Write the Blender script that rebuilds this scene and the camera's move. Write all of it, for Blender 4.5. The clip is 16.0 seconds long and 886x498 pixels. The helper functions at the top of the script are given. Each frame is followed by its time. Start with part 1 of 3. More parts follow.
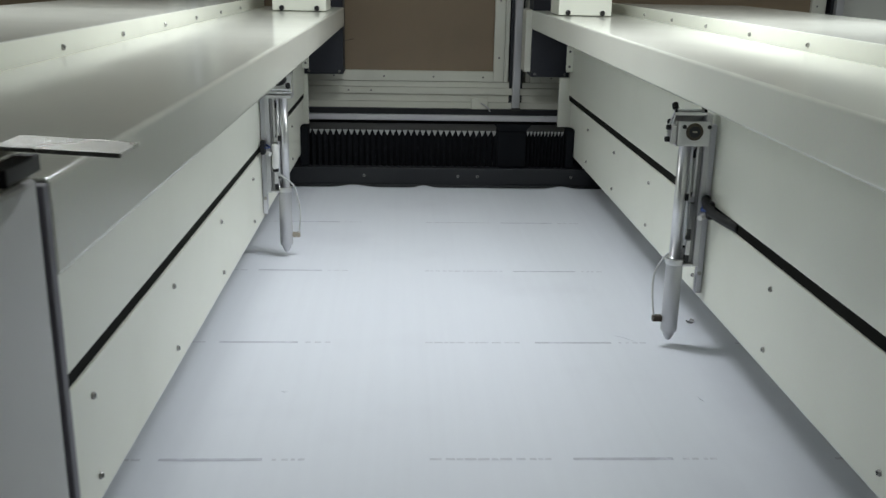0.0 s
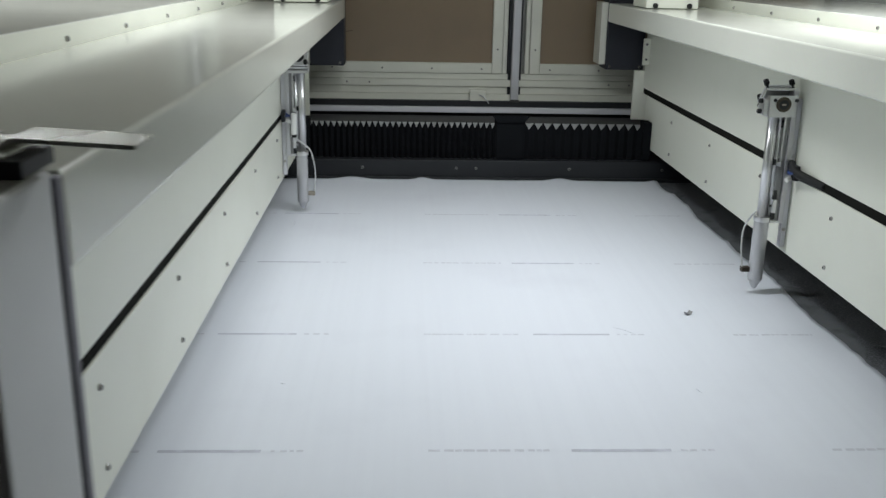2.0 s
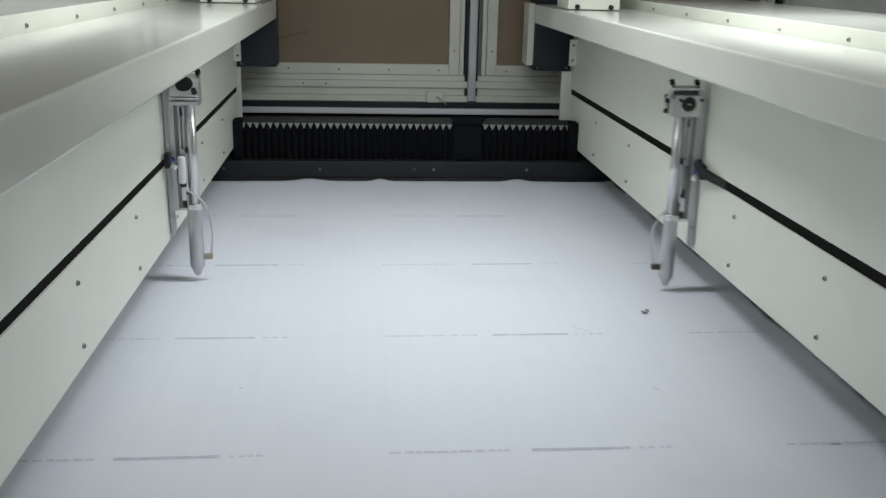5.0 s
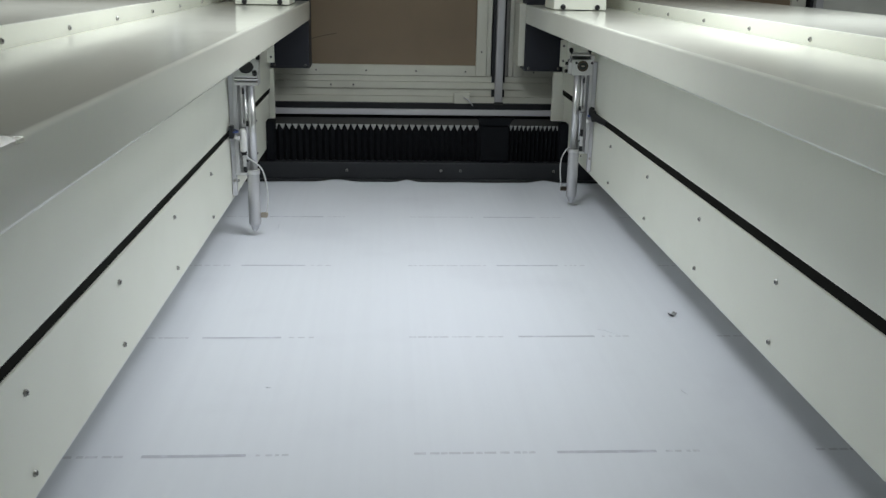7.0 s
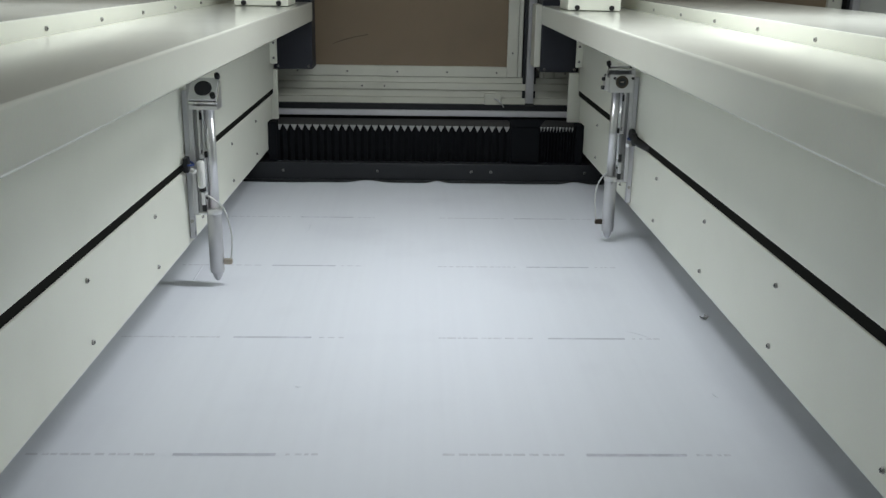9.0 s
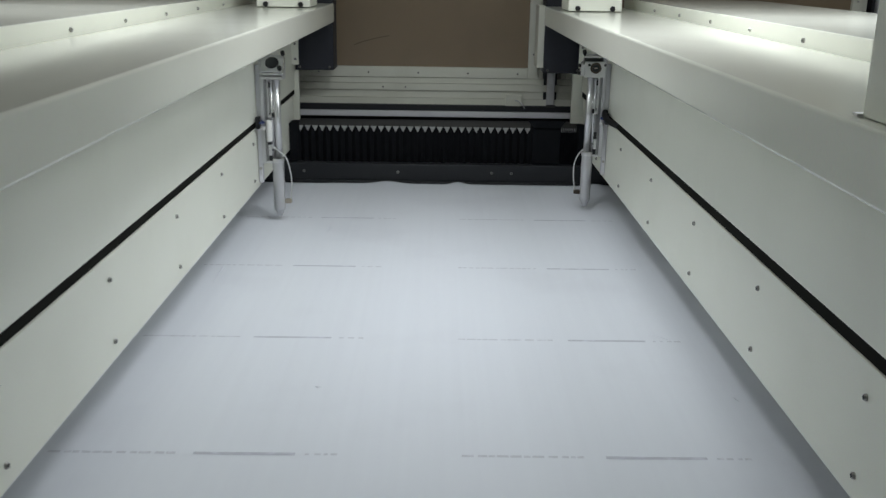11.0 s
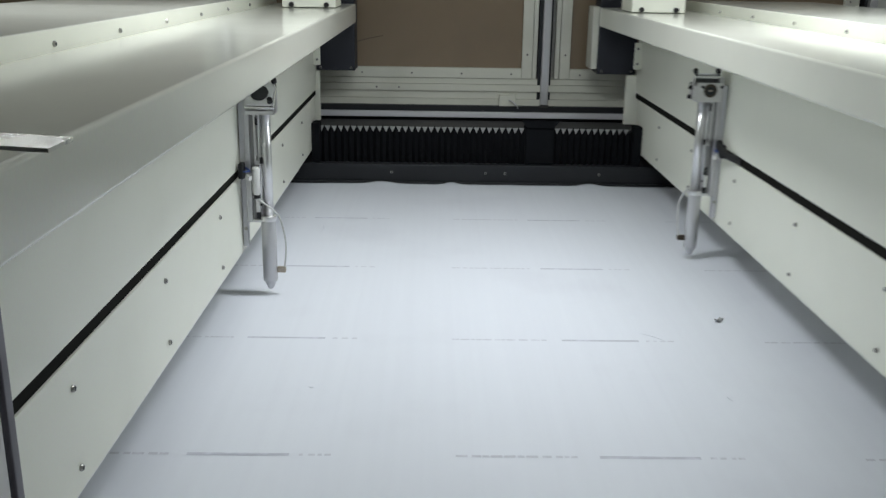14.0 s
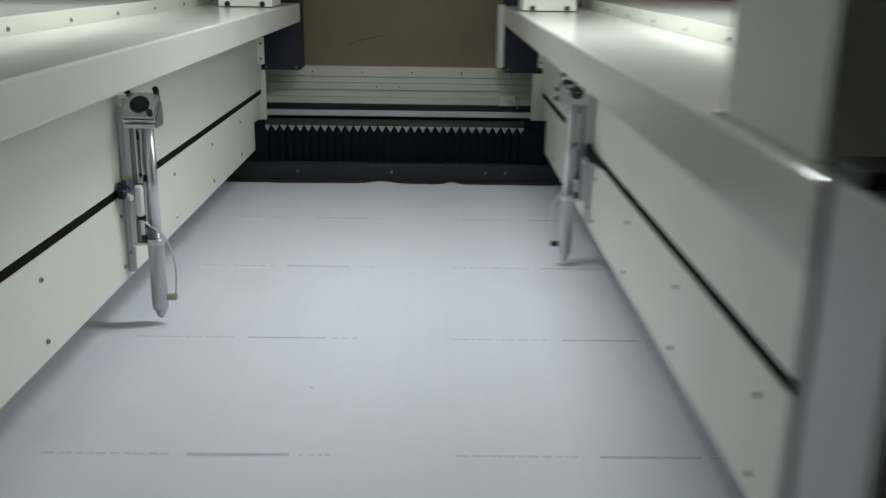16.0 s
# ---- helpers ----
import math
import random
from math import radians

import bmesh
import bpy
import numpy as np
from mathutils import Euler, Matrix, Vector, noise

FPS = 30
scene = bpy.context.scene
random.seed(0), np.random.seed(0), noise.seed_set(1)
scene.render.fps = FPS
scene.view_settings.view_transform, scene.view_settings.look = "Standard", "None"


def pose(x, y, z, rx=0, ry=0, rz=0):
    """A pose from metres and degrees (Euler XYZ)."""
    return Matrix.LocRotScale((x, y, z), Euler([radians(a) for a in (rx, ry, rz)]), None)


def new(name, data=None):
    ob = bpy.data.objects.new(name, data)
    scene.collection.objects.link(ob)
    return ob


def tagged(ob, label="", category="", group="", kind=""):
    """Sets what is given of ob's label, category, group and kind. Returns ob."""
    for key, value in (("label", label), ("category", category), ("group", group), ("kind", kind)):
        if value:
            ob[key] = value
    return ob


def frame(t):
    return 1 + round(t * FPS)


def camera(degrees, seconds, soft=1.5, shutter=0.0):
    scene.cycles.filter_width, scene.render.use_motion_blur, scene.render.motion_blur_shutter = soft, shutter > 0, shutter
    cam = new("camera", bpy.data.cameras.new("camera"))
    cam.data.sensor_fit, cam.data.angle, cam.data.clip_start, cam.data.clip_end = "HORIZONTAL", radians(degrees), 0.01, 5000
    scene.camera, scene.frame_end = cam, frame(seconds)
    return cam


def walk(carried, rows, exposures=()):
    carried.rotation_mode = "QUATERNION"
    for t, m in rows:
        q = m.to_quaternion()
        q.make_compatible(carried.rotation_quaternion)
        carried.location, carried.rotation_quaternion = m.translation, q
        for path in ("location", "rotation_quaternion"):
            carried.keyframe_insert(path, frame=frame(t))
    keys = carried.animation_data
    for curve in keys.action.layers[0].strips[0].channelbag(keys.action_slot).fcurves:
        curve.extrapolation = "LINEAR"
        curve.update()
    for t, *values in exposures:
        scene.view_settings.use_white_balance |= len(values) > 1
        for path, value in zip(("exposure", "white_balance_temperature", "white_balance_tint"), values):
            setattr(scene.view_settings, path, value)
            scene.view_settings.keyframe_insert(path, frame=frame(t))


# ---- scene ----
# ---- camera ----
EYE = 0.55
cam = camera(50.8, 16.0, soft=1.4, shutter=0.65)
walk(cam, [
    (0, pose(0, 0, EYE, 73.44, -1.06, -2.16)),
    (0.5, pose(0, 0, EYE, 73.13, -1.11, -2.08)),
    (1, pose(0, 0, EYE, 72.98, -1.08, -2.09)),
    (1.5, pose(0, 0, EYE, 72.96, -1.00, -2.12)),
    (2, pose(0, 0, EYE, 72.94, -1.08, -2.25)),
    (2.5, pose(0, 0, EYE, 73.01, -1.15, -3.18)),
    (3, pose(0, 0, EYE, 73.06, -1.29, -4.04)),
    (3.5, pose(0, 0, EYE, 73.07, -1.37, -4.39)),
    (4, pose(0, 0, EYE, 73.10, -1.45, -4.77)),
    (4.5, pose(0, 0, EYE, 73.08, -1.31, -5.01)),
    (7, pose(0, 0, EYE, 73.12, -1.09, -3.22)),
    (7.5, pose(0, 0, EYE, 73.12, -1.08, -2.98)),
    (8, pose(0, 0, EYE, 73.12, -0.99, -1.52)),
    (8.5, pose(0, 0, EYE, 73.14, -0.95, -1.50)),
    (11, pose(0, 0, EYE, 73.21, -0.81, -0.10)),
    (11.5, pose(0, 0, EYE, 73.20, -0.90, -0.02)),
    (12, pose(0, 0, EYE, 73.22, -0.79, -0.07)),
    (12.5, pose(0, 0, EYE, 73.21, -0.80, -0.20)),
    (13, pose(0, 0, EYE, 73.23, -0.78, -0.26)),
    (13.5, pose(0, 0, EYE, 73.24, -0.81, -0.33)),
    (14, pose(0, 0, EYE, 73.22, -0.87, -0.48)),
    (14.5, pose(0, 0, EYE, 73.21, -0.86, -0.52)),
    (15, pose(0, 0, EYE, 73.21, -0.83, -0.53)),
    (15.5, pose(0, 0, EYE, 73.21, -0.84, -0.53)),
    (16, pose(0, 0, EYE, 73.22, -0.84, -0.48)),
], exposures=((0, 0.03), (2.5, -0.03), (4.5, -0.07), (7.0, 0.0), (11.0, -0.05), (12.5, 0.05), (13.7, 0.06), (14.5, 0.0), (15.0, -0.10), (15.5, -0.14), (16.0, -0.12)))

# ---- light ----
world = bpy.data.worlds.new("world")
scene.world = world
world.use_nodes = True
world.node_tree.nodes["Background"].inputs[0].default_value = (0.80, 0.92, 1.0, 1)
world.node_tree.nodes["Background"].inputs[1].default_value = 0.10

LAMP_Y, LAMP_Z = 1.50, 0.97
STRIPS = ((0.06, 0.30, 4.25), (0.78, 0.80, 6.4), (-0.76, 0.70, 3.2))  # place, length, power of the lamps under the hood
for strip_x, strip_length, power in STRIPS:
    strip_data = bpy.data.lights.new("strip_light", "AREA")
    strip_data.shape, strip_data.size, strip_data.size_y = "RECTANGLE", strip_length, 0.05
    strip_data.energy, strip_data.color = power, (0.92, 0.97, 1.0)
    new("strip_light", strip_data).matrix_world = pose(strip_x, LAMP_Y, LAMP_Z)
# added fill behind the camera: lifts the faces the hood lamps miss
fill_data = bpy.data.lights.new("fill_light", "AREA")
fill_data.shape, fill_data.size, fill_data.size_y = "RECTANGLE", 1.2, 0.12
fill_data.energy, fill_data.color = 1.0, (1.0, 0.97, 0.90)
new("fill_light", fill_data).matrix_world = pose(0.2, -1.9, 2.528)


# ---- materials ----
def nodes_of(name):
    m = bpy.data.materials.new(name)
    m.use_nodes = True
    t = m.node_tree
    return m, t, t.nodes["Principled BSDF"]


def paint(name, colour, rough=0.4, metal=0.0, grain=900.0, bump=0.04, vary=0.06, stain=7.0, dirt=(0.5, 0.5, 0.47), dirt_amount=0.08, spec=0.5):
    """A surface with fine grain in its relief, and soft stains and wear in its colour and gloss."""
    m, t, b = nodes_of(name)
    n, l = t.nodes, t.links
    co = n.new("ShaderNodeTexCoord")
    fine = n.new("ShaderNodeTexNoise")
    fine.inputs["Scale"].default_value, fine.inputs["Detail"].default_value = grain, 3
    wide = n.new("ShaderNodeTexNoise")
    wide.inputs["Scale"].default_value, wide.inputs["Detail"].default_value = stain, 6
    l.new(co.outputs["Object"], fine.inputs["Vector"])
    l.new(co.outputs["Object"], wide.inputs["Vector"])
    ramp = n.new("ShaderNodeMapRange")
    ramp.inputs["From Min"].default_value, ramp.inputs["From Max"].default_value = 0.50, 0.78
    ramp.inputs["To Max"].default_value = dirt_amount
    l.new(wide.outputs["Fac"], ramp.inputs["Value"])
    mix = n.new("ShaderNodeMix")
    mix.data_type = "RGBA"
    mix.inputs["A"].default_value = (*colour, 1)
    mix.inputs["B"].default_value = (*[c * d for c, d in zip(colour, dirt)], 1)
    l.new(ramp.outputs["Result"], mix.inputs["Factor"])
    grainy = n.new("ShaderNodeMix")
    grainy.data_type, grainy.blend_type = "RGBA", "MULTIPLY"
    grainy.inputs["Factor"].default_value = vary
    l.new(mix.outputs["Result"], grainy.inputs["A"])
    l.new(fine.outputs["Color"], grainy.inputs["B"])
    l.new(grainy.outputs["Result"], b.inputs["Base Color"])
    gloss = n.new("ShaderNodeMapRange")
    gloss.inputs["To Min"].default_value, gloss.inputs["To Max"].default_value = rough * 0.8, rough * 1.25
    l.new(wide.outputs["Fac"], gloss.inputs["Value"])
    l.new(gloss.outputs["Result"], b.inputs["Roughness"])
    b.inputs["Metallic"].default_value = metal
    b.inputs["Specular IOR Level"].default_value = spec
    relief = n.new("ShaderNodeBump")
    relief.inputs["Strength"].default_value, relief.inputs["Distance"].default_value = bump, 0.001
    l.new(fine.outputs["Fac"], relief.inputs["Height"])
    l.new(relief.outputs["Normal"], b.inputs["Normal"])
    return m


CREAM = paint("cream_powder_coat", (0.87, 0.88, 0.78), 0.40, grain=420, bump=0.05)
CREAM_GLOSS = paint("cream_gloss_paint", (0.87, 0.88, 0.79), 0.13, grain=260, bump=0.06)
SPECKLE = paint("speckled_grey_paint", (0.76, 0.76, 0.75), 0.30, grain=900, bump=0.12)
DOOR_PAINT = paint("ivory_door_paint", (0.67, 0.67, 0.59), 0.5, dirt_amount=0.25)
BLACK = paint("black_powder_coat", (0.012, 0.013, 0.016), 0.5, dirt=(3, 3, 3), dirt_amount=0.3)
NAVY = paint("dark_navy_paint", (0.013, 0.015, 0.024), 0.55, dirt=(2, 2, 2), dirt_amount=0.3)
SLATE = paint("dark_slate_paint", (0.0105, 0.012, 0.015), 0.5, dirt=(2, 2, 2), dirt_amount=0.4)
GREY_COVER = paint("dull_dark_grey_paint", (0.045, 0.045, 0.045), 0.6)
SLOT = paint("matt_black_slot_tape", (0.013, 0.013, 0.011), 0.9, spec=0.1)
RUBBER = paint("black_rubber", (0.009, 0.009, 0.010), 0.7, dirt=(2, 2, 2))
CLOTH_BLACK = paint("black_bellows_cloth", (0.011, 0.012, 0.014), 0.9, grain=1500, bump=0.3, dirt=(2, 2, 2), dirt_amount=0.3, spec=0.05)
ALU = paint("brushed_aluminium", (0.72, 0.72, 0.73), 0.30, metal=0.9, grain=1200, bump=0.06)
ALU_DULL = paint("anodised_aluminium", (0.58, 0.58, 0.60), 0.36, metal=0.5, grain=1200, bump=0.06)
CHROME = paint("polished_steel", (0.82, 0.82, 0.82), 0.12, metal=1.0, bump=0.02)
STEEL = paint("galvanised_steel", (0.66, 0.66, 0.61), 0.26, metal=0.9, grain=700, bump=0.5)
HAMMER = paint("hammered_grey_paint", (0.40, 0.40, 0.36), 0.17, grain=850, bump=0.42, spec=1.0)
GREY_STRIP = paint("dusty_grey_strip", (0.46, 0.47, 0.48), 0.6, dirt_amount=0.4)
RAIL = paint("pale_rail_paint", (0.66, 0.66, 0.70), 0.5)
SCREW = paint("zinc_screw", (0.42, 0.41, 0.39), 0.3, metal=0.9)
BROWN = paint("brown_smoked_acrylic", (0.235, 0.175, 0.115), 0.32, grain=60, bump=0.01, dirt=(0.8, 0.8, 0.8), dirt_amount=0.5)
SCUFF = paint("dark_brown_scuff", (0.10, 0.07, 0.05), 0.6)
LILAC = paint("grey_edge_strip", (0.22, 0.215, 0.25), 0.5)
BLUE = paint("blue_hose", (0.03, 0.06, 0.22), 0.35)
WHITE_PLASTIC = paint("white_plastic", (0.80, 0.80, 0.78), 0.4)
HOSE = paint("milky_air_hose", (0.62, 0.63, 0.63), 0.3)
DARK_BRASS = paint("tarnished_brass", (0.075, 0.06, 0.045), 0.45, metal=0.5)
CHANNEL = paint("grey_slide_channel", (0.26, 0.26, 0.265), 0.4, metal=0.5)
BRASS = paint("dull_brass", (0.45, 0.40, 0.33), 0.4, metal=0.6)
ROOM = paint("workshop_wall_paint", (0.22, 0.22, 0.21), 0.7)
HOOD = paint("hood_paint", (0.76, 0.77, 0.72), 0.6, dirt_amount=0.2)
FLOOR = paint("grey_floor_paint", (0.18, 0.19, 0.19), 0.5, stain=2, dirt_amount=0.5)
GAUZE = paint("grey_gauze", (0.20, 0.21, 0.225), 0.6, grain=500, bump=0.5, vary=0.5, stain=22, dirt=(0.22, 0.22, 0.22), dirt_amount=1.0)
INK = paint("faded_grey_ink", (0.63, 0.64, 0.73), 0.8, vary=0.15, stain=60, dirt=(1.5, 1.5, 1.5), dirt_amount=0.8)
INK_PALE = paint("pale_grey_ink", (0.71, 0.72, 0.80), 0.8, vary=0.15, stain=90, dirt=(1.3, 1.3, 1.3), dirt_amount=0.8)


def fabric_material():
    m, t, b = nodes_of("white_backing_fabric")
    n, l = t.nodes, t.links
    co = n.new("ShaderNodeTexCoord")
    wide = n.new("ShaderNodeTexNoise")
    wide.inputs["Scale"].default_value, wide.inputs["Detail"].default_value = 3.5, 7
    spots = n.new("ShaderNodeTexNoise")
    spots.inputs["Scale"].default_value, spots.inputs["Detail"].default_value = 38, 4
    streak_map = n.new("ShaderNodeMapping")
    streak_map.inputs["Scale"].default_value = (70, 1.2, 1)
    streak = n.new("ShaderNodeTexNoise")
    streak.inputs["Scale"].default_value = 1.0
    weave = n.new("ShaderNodeTexNoise")
    weave.inputs["Scale"].default_value, weave.inputs["Detail"].default_value = 1100, 2
    l.new(co.outputs["Object"], streak_map.inputs["Vector"])
    l.new(streak_map.outputs["Vector"], streak.inputs["Vector"])
    for x in (wide, spots, weave):
        l.new(co.outputs["Object"], x.inputs["Vector"])
    stain = n.new("ShaderNodeMapRange")
    stain.inputs["From Min"].default_value, stain.inputs["From Max"].default_value = 0.55, 0.85
    stain.inputs["To Max"].default_value = 0.55
    l.new(wide.outputs["Fac"], stain.inputs["Value"])
    dots = n.new("ShaderNodeMapRange")
    dots.inputs["From Min"].default_value, dots.inputs["From Max"].default_value = 0.70, 0.80
    dots.inputs["To Max"].default_value = 0.10
    l.new(spots.outputs["Fac"], dots.inputs["Value"])
    add = n.new("ShaderNodeMath")
    add.use_clamp = True
    l.new(stain.outputs["Result"], add.inputs[0])
    l.new(dots.outputs["Result"], add.inputs[1])
    lines = n.new("ShaderNodeMapRange")
    lines.inputs["From Min"].default_value, lines.inputs["From Max"].default_value = 0.35, 0.75
    lines.inputs["To Max"].default_value = 0.11
    l.new(streak.outputs["Fac"], lines.inputs["Value"])
    add2 = n.new("ShaderNodeMath")
    add2.use_clamp = True
    l.new(add.outputs[0], add2.inputs[0])
    l.new(lines.outputs["Result"], add2.inputs[1])
    mix = n.new("ShaderNodeMix")
    mix.data_type = "RGBA"
    mix.inputs["A"].default_value = (0.82, 0.845, 0.92, 1)
    mix.inputs["B"].default_value = (0.69, 0.70, 0.78, 1)
    l.new(add2.outputs[0], mix.inputs["Factor"])
    l.new(mix.outputs["Result"], b.inputs["Base Color"])
    b.inputs["Roughness"].default_value = 0.62
    relief = n.new("ShaderNodeBump")
    relief.inputs["Strength"].default_value, relief.inputs["Distance"].default_value = 0.12, 0.0006
    l.new(weave.outputs["Fac"], relief.inputs["Height"])
    l.new(relief.outputs["Normal"], b.inputs["Normal"])
    return m


def belt_material():
    m, t, b = nodes_of("steel_mesh_belt")
    n, l = t.nodes, t.links
    co = n.new("ShaderNodeTexCoord")
    cells = n.new("ShaderNodeTexVoronoi")
    cells.feature = "DISTANCE_TO_EDGE"
    cells.inputs["Scale"].default_value = 160
    wide = n.new("ShaderNodeTexNoise")
    wide.inputs["Scale"].default_value, wide.inputs["Detail"].default_value = 9, 6
    l.new(co.outputs["Object"], cells.inputs["Vector"])
    l.new(co.outputs["Object"], wide.inputs["Vector"])
    mask = n.new("ShaderNodeMapRange")
    mask.inputs["From Max"].default_value = 0.10
    l.new(cells.outputs["Distance"], mask.inputs["Value"])
    mix = n.new("ShaderNodeMix")
    mix.data_type = "RGBA"
    mix.inputs["A"].default_value = (0.22, 0.225, 0.245, 1)
    mix.inputs["B"].default_value = (0.085, 0.09, 0.10, 1)
    l.new(mask.outputs["Result"], mix.inputs["Factor"])
    dust = n.new("ShaderNodeMix")
    dust.data_type = "RGBA"
    dust.inputs["B"].default_value = (0.20, 0.21, 0.225, 1)
    fac = n.new("ShaderNodeMapRange")
    fac.inputs["From Min"].default_value, fac.inputs["From Max"].default_value = 0.5, 0.8
    fac.inputs["To Max"].default_value = 0.6
    l.new(wide.outputs["Fac"], fac.inputs["Value"])
    l.new(fac.outputs["Result"], dust.inputs["Factor"])
    l.new(mix.outputs["Result"], dust.inputs["A"])
    l.new(dust.outputs["Result"], b.inputs["Base Color"])
    b.inputs["Roughness"].default_value = 0.5
    relief = n.new("ShaderNodeBump")
    relief.invert = True
    relief.inputs["Strength"].default_value, relief.inputs["Distance"].default_value = 0.6, 0.001
    l.new(mask.outputs["Result"], relief.inputs["Height"])
    l.new(relief.outputs["Normal"], b.inputs["Normal"])
    return m


FABRIC, BELT = fabric_material(), belt_material()
TUBE_GLOW, _t, _b = nodes_of("lit_lamp_diffuser")
_b.inputs["Emission Color"].default_value = (0.95, 0.98, 1, 1)
_b.inputs["Emission Strength"].default_value = 2.0


# ---- mesh helpers ----
def part(name, bm, material, parent=None, label="", smooth=False):
    me = bpy.data.meshes.new(name)
    if smooth:
        for f in bm.faces:
            f.smooth = True
    bm.to_mesh(me)
    bm.free()
    me.materials.append(material)
    ob = new(name, me)
    if parent:
        ob.parent = parent
    if label:
        ob["label"] = label
    return ob


def shared(name, mesh_from, parent, m):
    ob = new(name, mesh_from.data)
    ob.parent = parent
    ob.matrix_basis = m
    return ob


def empty(name, m=None):
    ob = new(name)
    if m:
        ob.matrix_basis = m
    return ob


def box(bm, x0, x1, y0, y1, z0, z1, bevel=0.0, segs=2):
    m = Matrix.LocRotScale(((x0 + x1) / 2, (y0 + y1) / 2, (z0 + z1) / 2), None, (abs(x1 - x0), abs(y1 - y0), abs(z1 - z0)))
    made = bmesh.ops.create_cube(bm, size=1, matrix=m)["verts"]
    if bevel:
        edges = list({e for v in made for e in v.link_edges})
        bmesh.ops.bevel(bm, geom=edges, offset=bevel, segments=segs, profile=0.5, affect="EDGES")
    return bm


def block(*a, **k):
    return box(bmesh.new(), *a, **k)


def rod(bm, p, q, r0, r1=None, sides=24, caps=True):
    p, q = Vector(p), Vector(q)
    d = q - p
    m = Matrix.Translation((p + q) / 2) @ d.to_track_quat("Z", "Y").to_matrix().to_4x4()
    bmesh.ops.create_cone(bm, cap_ends=caps, segments=sides, radius1=r0, radius2=r0 if r1 is None else r1, depth=d.length, matrix=m)
    return bm


def turned(profile, x, y, sides=28):
    """A body of revolution about an upright axis at x, y: (radius, height) from top to bottom."""
    bm = bmesh.new()
    rings = []
    for r, z in profile:
        rings.append([bm.verts.new((x + r * math.cos(2 * math.pi * i / sides), y + r * math.sin(2 * math.pi * i / sides), z)) for i in range(sides)])
    for a, b in zip(rings, rings[1:]):
        for i in range(sides):
            j = (i + 1) % sides
            bm.faces.new((a[i], a[j], b[j], b[i]))
    bm.faces.new(rings[0])
    bm.faces.new(rings[-1])
    bmesh.ops.recalc_face_normals(bm, faces=bm.faces)
    for f in bm.faces:
        f.smooth = len(f.verts) == 4
    return bm


def pipe(points, r, sides=10):
    """A round hose along a smooth line through the points."""
    pts = [Vector(p) for p in points]
    line = []
    for i in range(len(pts) - 1):
        p0, p1, p2, p3 = pts[max(i - 1, 0)], pts[i], pts[i + 1], pts[min(i + 2, len(pts) - 1)]
        for k in range(6):
            s = k / 6
            line.append(0.5 * (2 * p1 + (p2 - p0) * s + (2 * p0 - 5 * p1 + 4 * p2 - p3) * s * s + (3 * p1 - p0 - 3 * p2 + p3) * s ** 3))
    line.append(pts[-1])
    bm = bmesh.new()
    rings = []
    for i, p in enumerate(line):
        d = (line[min(i + 1, len(line) - 1)] - line[max(i - 1, 0)]).normalized()
        q = d.to_track_quat("Z", "Y")
        rings.append([bm.verts.new(p + q @ Vector((r * math.cos(2 * math.pi * k / sides), r * math.sin(2 * math.pi * k / sides), 0))) for k in range(sides)])
    for a, b in zip(rings, rings[1:]):
        for k in range(sides):
            j = (k + 1) % sides
            bm.faces.new((a[k], a[j], b[j], b[k])).smooth = True
    bm.faces.new(rings[0])
    bm.faces.new(rings[-1])
    bmesh.ops.recalc_face_normals(bm, faces=bm.faces)
    return bm


def screw_mesh(r=0.004, h=0.003):
    """A pan-head screw whose head points along +x, with a dark cross socket."""
    bm = bmesh.new()
    rod(bm, (-0.004, 0, 0), (h * 0.55, 0, 0), r, r, 12)
    rod(bm, (h * 0.55, 0, 0), (h, 0, 0), r, r * 0.75, 12)
    head = set(bm.faces)
    box(bm, h - 0.0004, h + 0.0003, -r * 0.62, r * 0.62, -r * 0.2, r * 0.2)
    box(bm, h - 0.0004, h + 0.0004, -r * 0.2, r * 0.2, -r * 0.62, r * 0.62)
    for f in bm.faces:
        f.material_index = 0 if f in head else 1
    return bm


def screw_part(parent, m, r=0.0035, h=0.0028):
    ob = part("screw", screw_mesh(r, h), SCREW, parent)
    ob.data.materials.append(BLACK)
    ob.matrix_basis = m
    return ob


# ---- setting: bed, back wall, hood ----
BACK = 2.75


